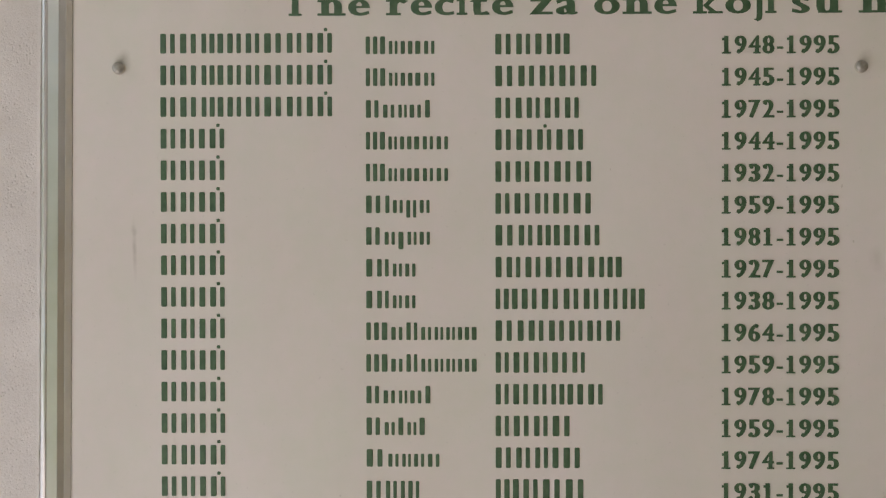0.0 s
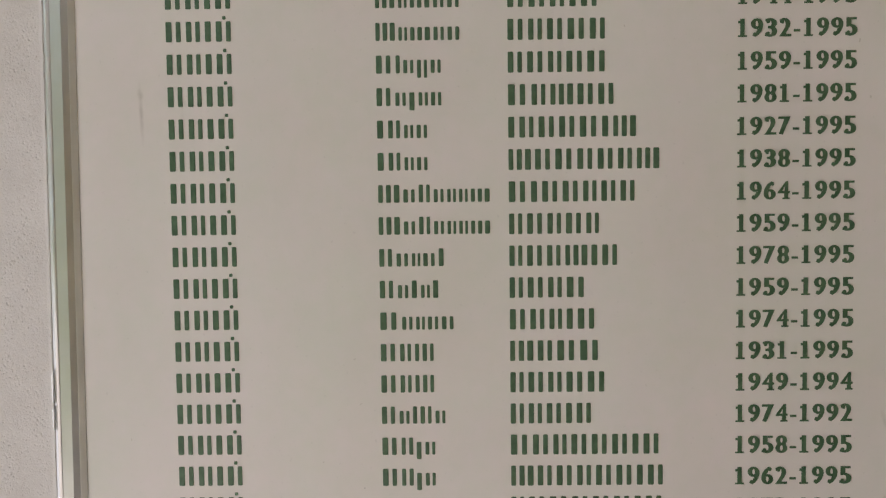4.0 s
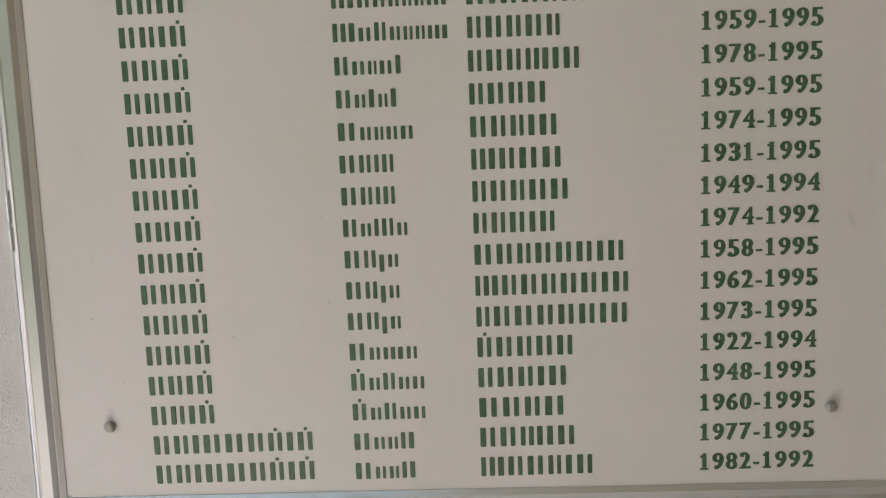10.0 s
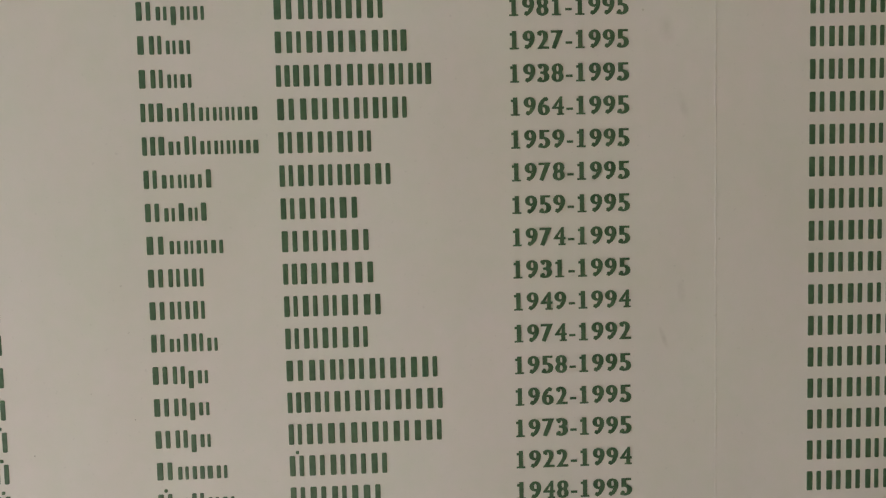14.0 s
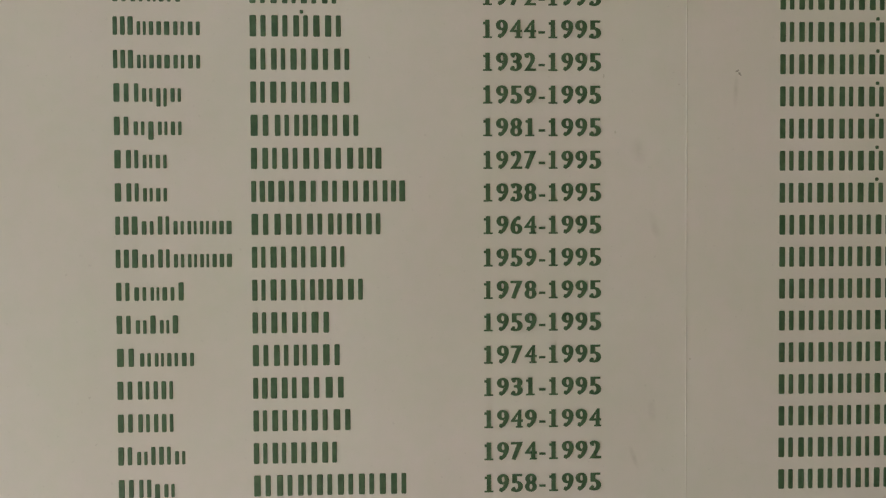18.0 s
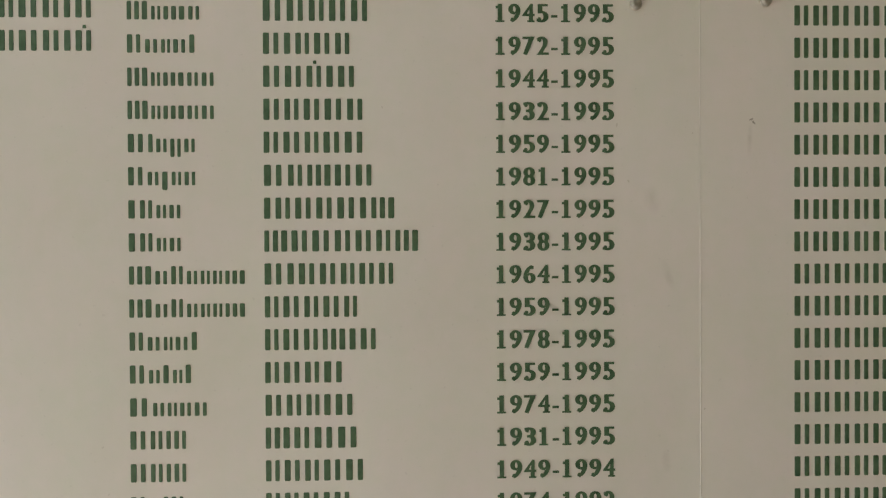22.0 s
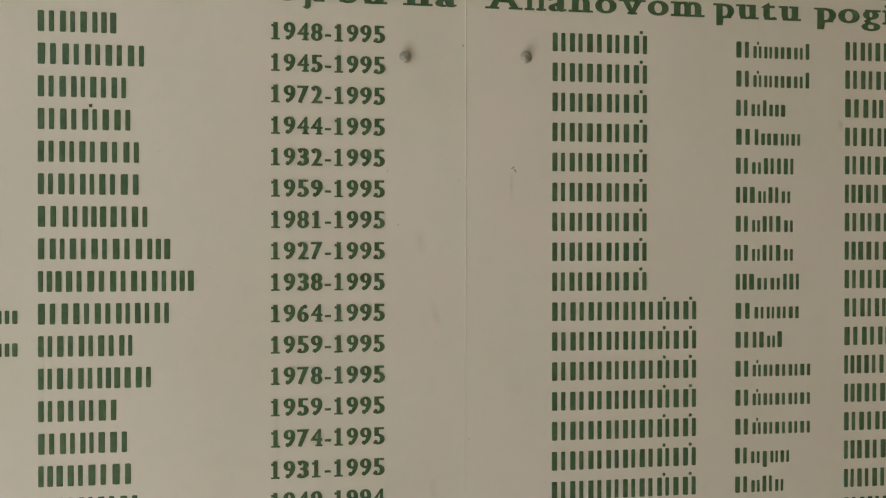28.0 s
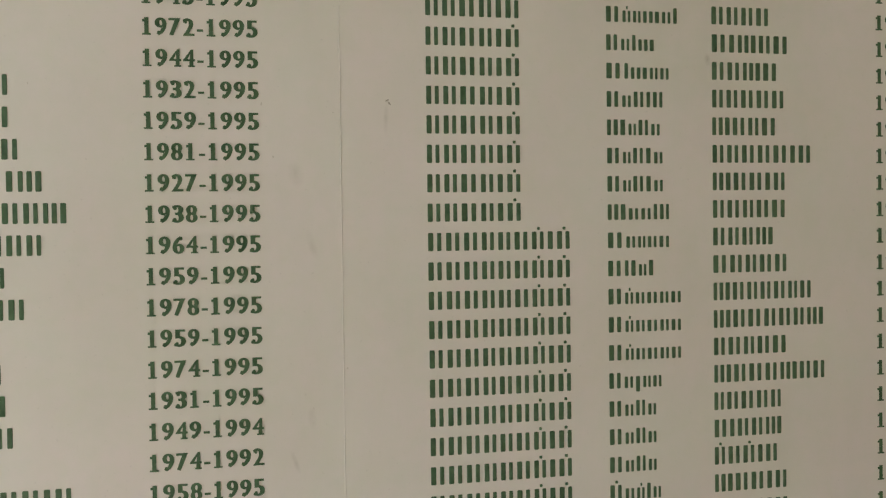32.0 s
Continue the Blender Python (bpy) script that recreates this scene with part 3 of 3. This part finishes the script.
def outset(k, u):
    """Corner k of the frame's opening, moved outwards by u from both of its sides."""
    p, q, r = (Vector(CORNERS[j % 4]) for j in (k - 1, k, k + 1))
    d1, d2 = (q - p).normalized(), (r - q).normalized()
    n1, n2 = Vector((d1.y, -d1.x)), Vector((d2.y, -d2.x))
    return q + (n1 + n2) * (u / (1 + n1.dot(n2)))


for k in range(4):
    bm = bmesh.new()
    ends = [[bm.verts.new((*(lambda c: (c.x, -d, c.y))(outset(j, u)),)) for u, d in MOULDING] for j in (k, k + 1)]
    n = len(MOULDING)
    for i in range(n):
        m = (i + 1) % n
        bm.faces.new((ends[0][i], ends[0][m], ends[1][m], ends[1][i]))
    bm.faces.new(ends[0])
    bm.faces.new(ends[1][::-1])
    bmesh.ops.recalc_face_normals(bm, faces=bm.faces[:])
    rail = part("frame_rail", bm, MAT_ALU, board_frame)
    rail.data.polygons.foreach_set("use_smooth", [k in ROUNDED for k in range(len(rail.data.polygons))])
    rail.matrix_parent_inverse = Matrix.Translation(-board_frame.location)

# slivers on the moulding's outer edge, with a glint put into their white colour
rnd = random.Random(8)
for za, zb in ((1.342, 1.374), (1.316, 1.339)):
    bm = bmesh.new()
    rows = 12
    prev = None
    for j in range(rows + 1):
        z = za + (zb - za) * j / rows
        w = 0.0017 * min(1.0, 6 * min(j / rows, 1 - j / rows) + 0.15) * rnd.uniform(0.8, 1.1)
        c = outset(0, 0.0300).lerp(outset(3, 0.0300), (z - 1.0676) / (SHEET_TOP - 1.0676)).x - 0.0002
        ring = [bm.verts.new(p) for p in ((c, -0.0024, z), (c - w, -0.0012, z), (c - w, SHEET, z), (c, SHEET, z))]
        if prev:
            for i in range(4):
                bm.faces.new((prev[i], prev[(i + 1) % 4], ring[(i + 1) % 4], ring[i]))
        else:
            bm.faces.new(ring)
        prev = ring
    bm.faces.new(prev[::-1])
    bmesh.ops.recalc_face_normals(bm, faces=bm.faces[:])
    part("glint_edge", bm, MAT_GLINT, board_frame, "bright white sliver standing in for a glint").matrix_parent_inverse = Matrix.Translation(-board_frame.location)


# ---- screws that hold the sheets ----
def lathe(profile, steps=28):
    bm = bmesh.new()
    rings = []
    for r, d in profile:
        if r < 1e-6:
            rings.append([bm.verts.new((0, -d, 0))])
        else:
            rings.append([bm.verts.new((r * math.cos(2 * math.pi * k / steps), -d, r * math.sin(2 * math.pi * k / steps))) for k in range(steps)])
    for a, b in zip(rings, rings[1:]):
        for k in range(steps):
            n = (k + 1) % steps
            if len(b) == 1:
                bm.faces.new((a[k], a[n], b[0]))
            else:
                bm.faces.new((a[k], a[n], b[n], b[k]))
    bmesh.ops.recalc_face_normals(bm, faces=bm.faces[:])
    return bm


def screw(x, z, label):
    sc = tagged(new("screw"), label, "screw", "screws that hold the memorial panels")
    sc.location = (x, 0, z)
    part("washer", lathe([(0.0061, -0.0005), (0.0061, 0.0010), (0.0057, 0.0014), (0.0045, 0.0015)]), MAT_WASHER, sc, "dull grey washer", True)
    dome = [(0.0049, 0.0012), (0.0055, 0.0020), (0.0057, 0.0029), (0.0055, 0.0038), (0.0050, 0.0046), (0.0042, 0.0052), (0.0032, 0.0057),
            (0.0020, 0.0060), (0.0009, 0.0062), (0, 0.0062)]
    part("cap", lathe(dome), MAT_STEEL, sc, "domed nickel cap", True)


for x, z in ((-0.0395, 1.7868), (0.6590, 1.7850), (0.7805, 1.7885), (1.4800, 1.7870)):
    screw(x, z, "domed nickel screw in the top of the white panel")
for x, z in ((-0.0410, 1.1410), (0.6545, 1.1385), (0.7755, 1.1410), (1.4790, 1.1400)):
    screw(x, z, "domed nickel screw in the foot of the white panel")


# ---- marks on the sheets ----
def mark(x, z, w, h, lean, mat, label, seed):
    rnd = random.Random(seed)
    bm = bmesh.new()
    ring = []
    for k in range(14):
        a = 2 * math.pi * k / 14
        r = rnd.uniform(0.65, 1.15)
        px, pz = w / 2 * r * math.cos(a), h / 2 * r * math.sin(a)
        ring.append((x + px * math.cos(lean) - pz * math.sin(lean), z + px * math.sin(lean) + pz * math.cos(lean)))
    top = [bm.verts.new((px, -0.0002, pz)) for px, pz in ring]
    low = [bm.verts.new((px, 0.0002, pz)) for px, pz in ring]
    bm.faces.new(top)
    for k in range(14):
        n = (k + 1) % 14
        bm.faces.new((low[k], low[n], top[n], top[k]))
    bmesh.ops.recalc_face_normals(bm, faces=bm.faces[:])
    return part("dirt_mark", bm, mat, panel_a if x < SEAM else panel_b, label)


mark(0.7675, 1.6785, 0.0044, 0.0020, 0.5, MAT_DIRT, "small grey scuff", 1)
mark(0.7696, 1.6757, 0.0044, 0.0020, -0.9, MAT_DIRT, "small grey scuff", 2)
mark(1.1212, 1.7300, 0.0022, 0.0040, 0.2, MAT_SMEAR, "faint brown smear", 3)
mark(0.7171, 1.7981, 0.0022, 0.0022, 0.0, MAT_DIRT, "small dark speck", 4)
mark(0.7232, 1.4098, 0.0020, 0.0020, 0.0, MAT_SMEAR, "faint brown speck", 5)
for k, (x, z, w, h, lean) in enumerate(((0.0848, 1.2262, 0.0016, 0.0012, 0.3), (0.1775, 1.2570, 0.0014, 0.0014, 0), (0.1752, 1.3382, 0.0030, 0.0012, 0.7),
                                        (0.1700, 1.3812, 0.0026, 0.0018, 0.4), (-0.0445, 1.3060, 0.0010, 0.0034, 0.1), (-0.0490, 1.2482, 0.0014, 0.0014, 0),
                                        (0.6415, 1.6736, 0.0016, 0.0040, -0.2), (0.7122, 1.6659, 0.0016, 0.0016, 0), (0.6523, 1.6217, 0.0022, 0.0030, 0.5),
                                        (0.1385, 1.2824, 0.0018, 0.0014, 0.2), (-0.0642, 1.1030, 0.0020, 0.0018, 0), (-0.0868, 1.0706, 0.0050, 0.0014, 0.1),
                                        (-0.0246, 1.1855, 0.0026, 0.0020, 0.6), (0.4252, 1.6897, 0.0012, 0.0022, 0.3))):
    mark(x, z, w, h, lean, MAT_DIRT if k in (0, 1, 5, 11) else MAT_SMEAR, "faint brown mark", 20 + k)
# the joint between the sheets: a thin pale bead of sealant
bm = bmesh.new()
prev = None
for j in range(61):
    z = SHEET_BOTTOM + (SHEET_TOP - SHEET_BOTTOM) * j / 60
    o = 0.00025 * noise.noise((0, 0, z * 40))
    w = 0.0008 + 0.0002 * noise.noise((5, 0, z * 60))
    ring = [bm.verts.new(p) for p in ((SEAM + o - w, 0.0002, z), (SEAM + o - w * 0.4, -0.0004, z), (SEAM + o + w * 0.4, -0.0004, z), (SEAM + o + w, 0.0002, z))]
    if prev:
        for k in range(3):
            bm.faces.new((prev[k], prev[k + 1], ring[k + 1], ring[k]))
    prev = ring
part("seam_bead", bm, MAT_PANEL, panel_b, "thin pale bead of sealant", True)
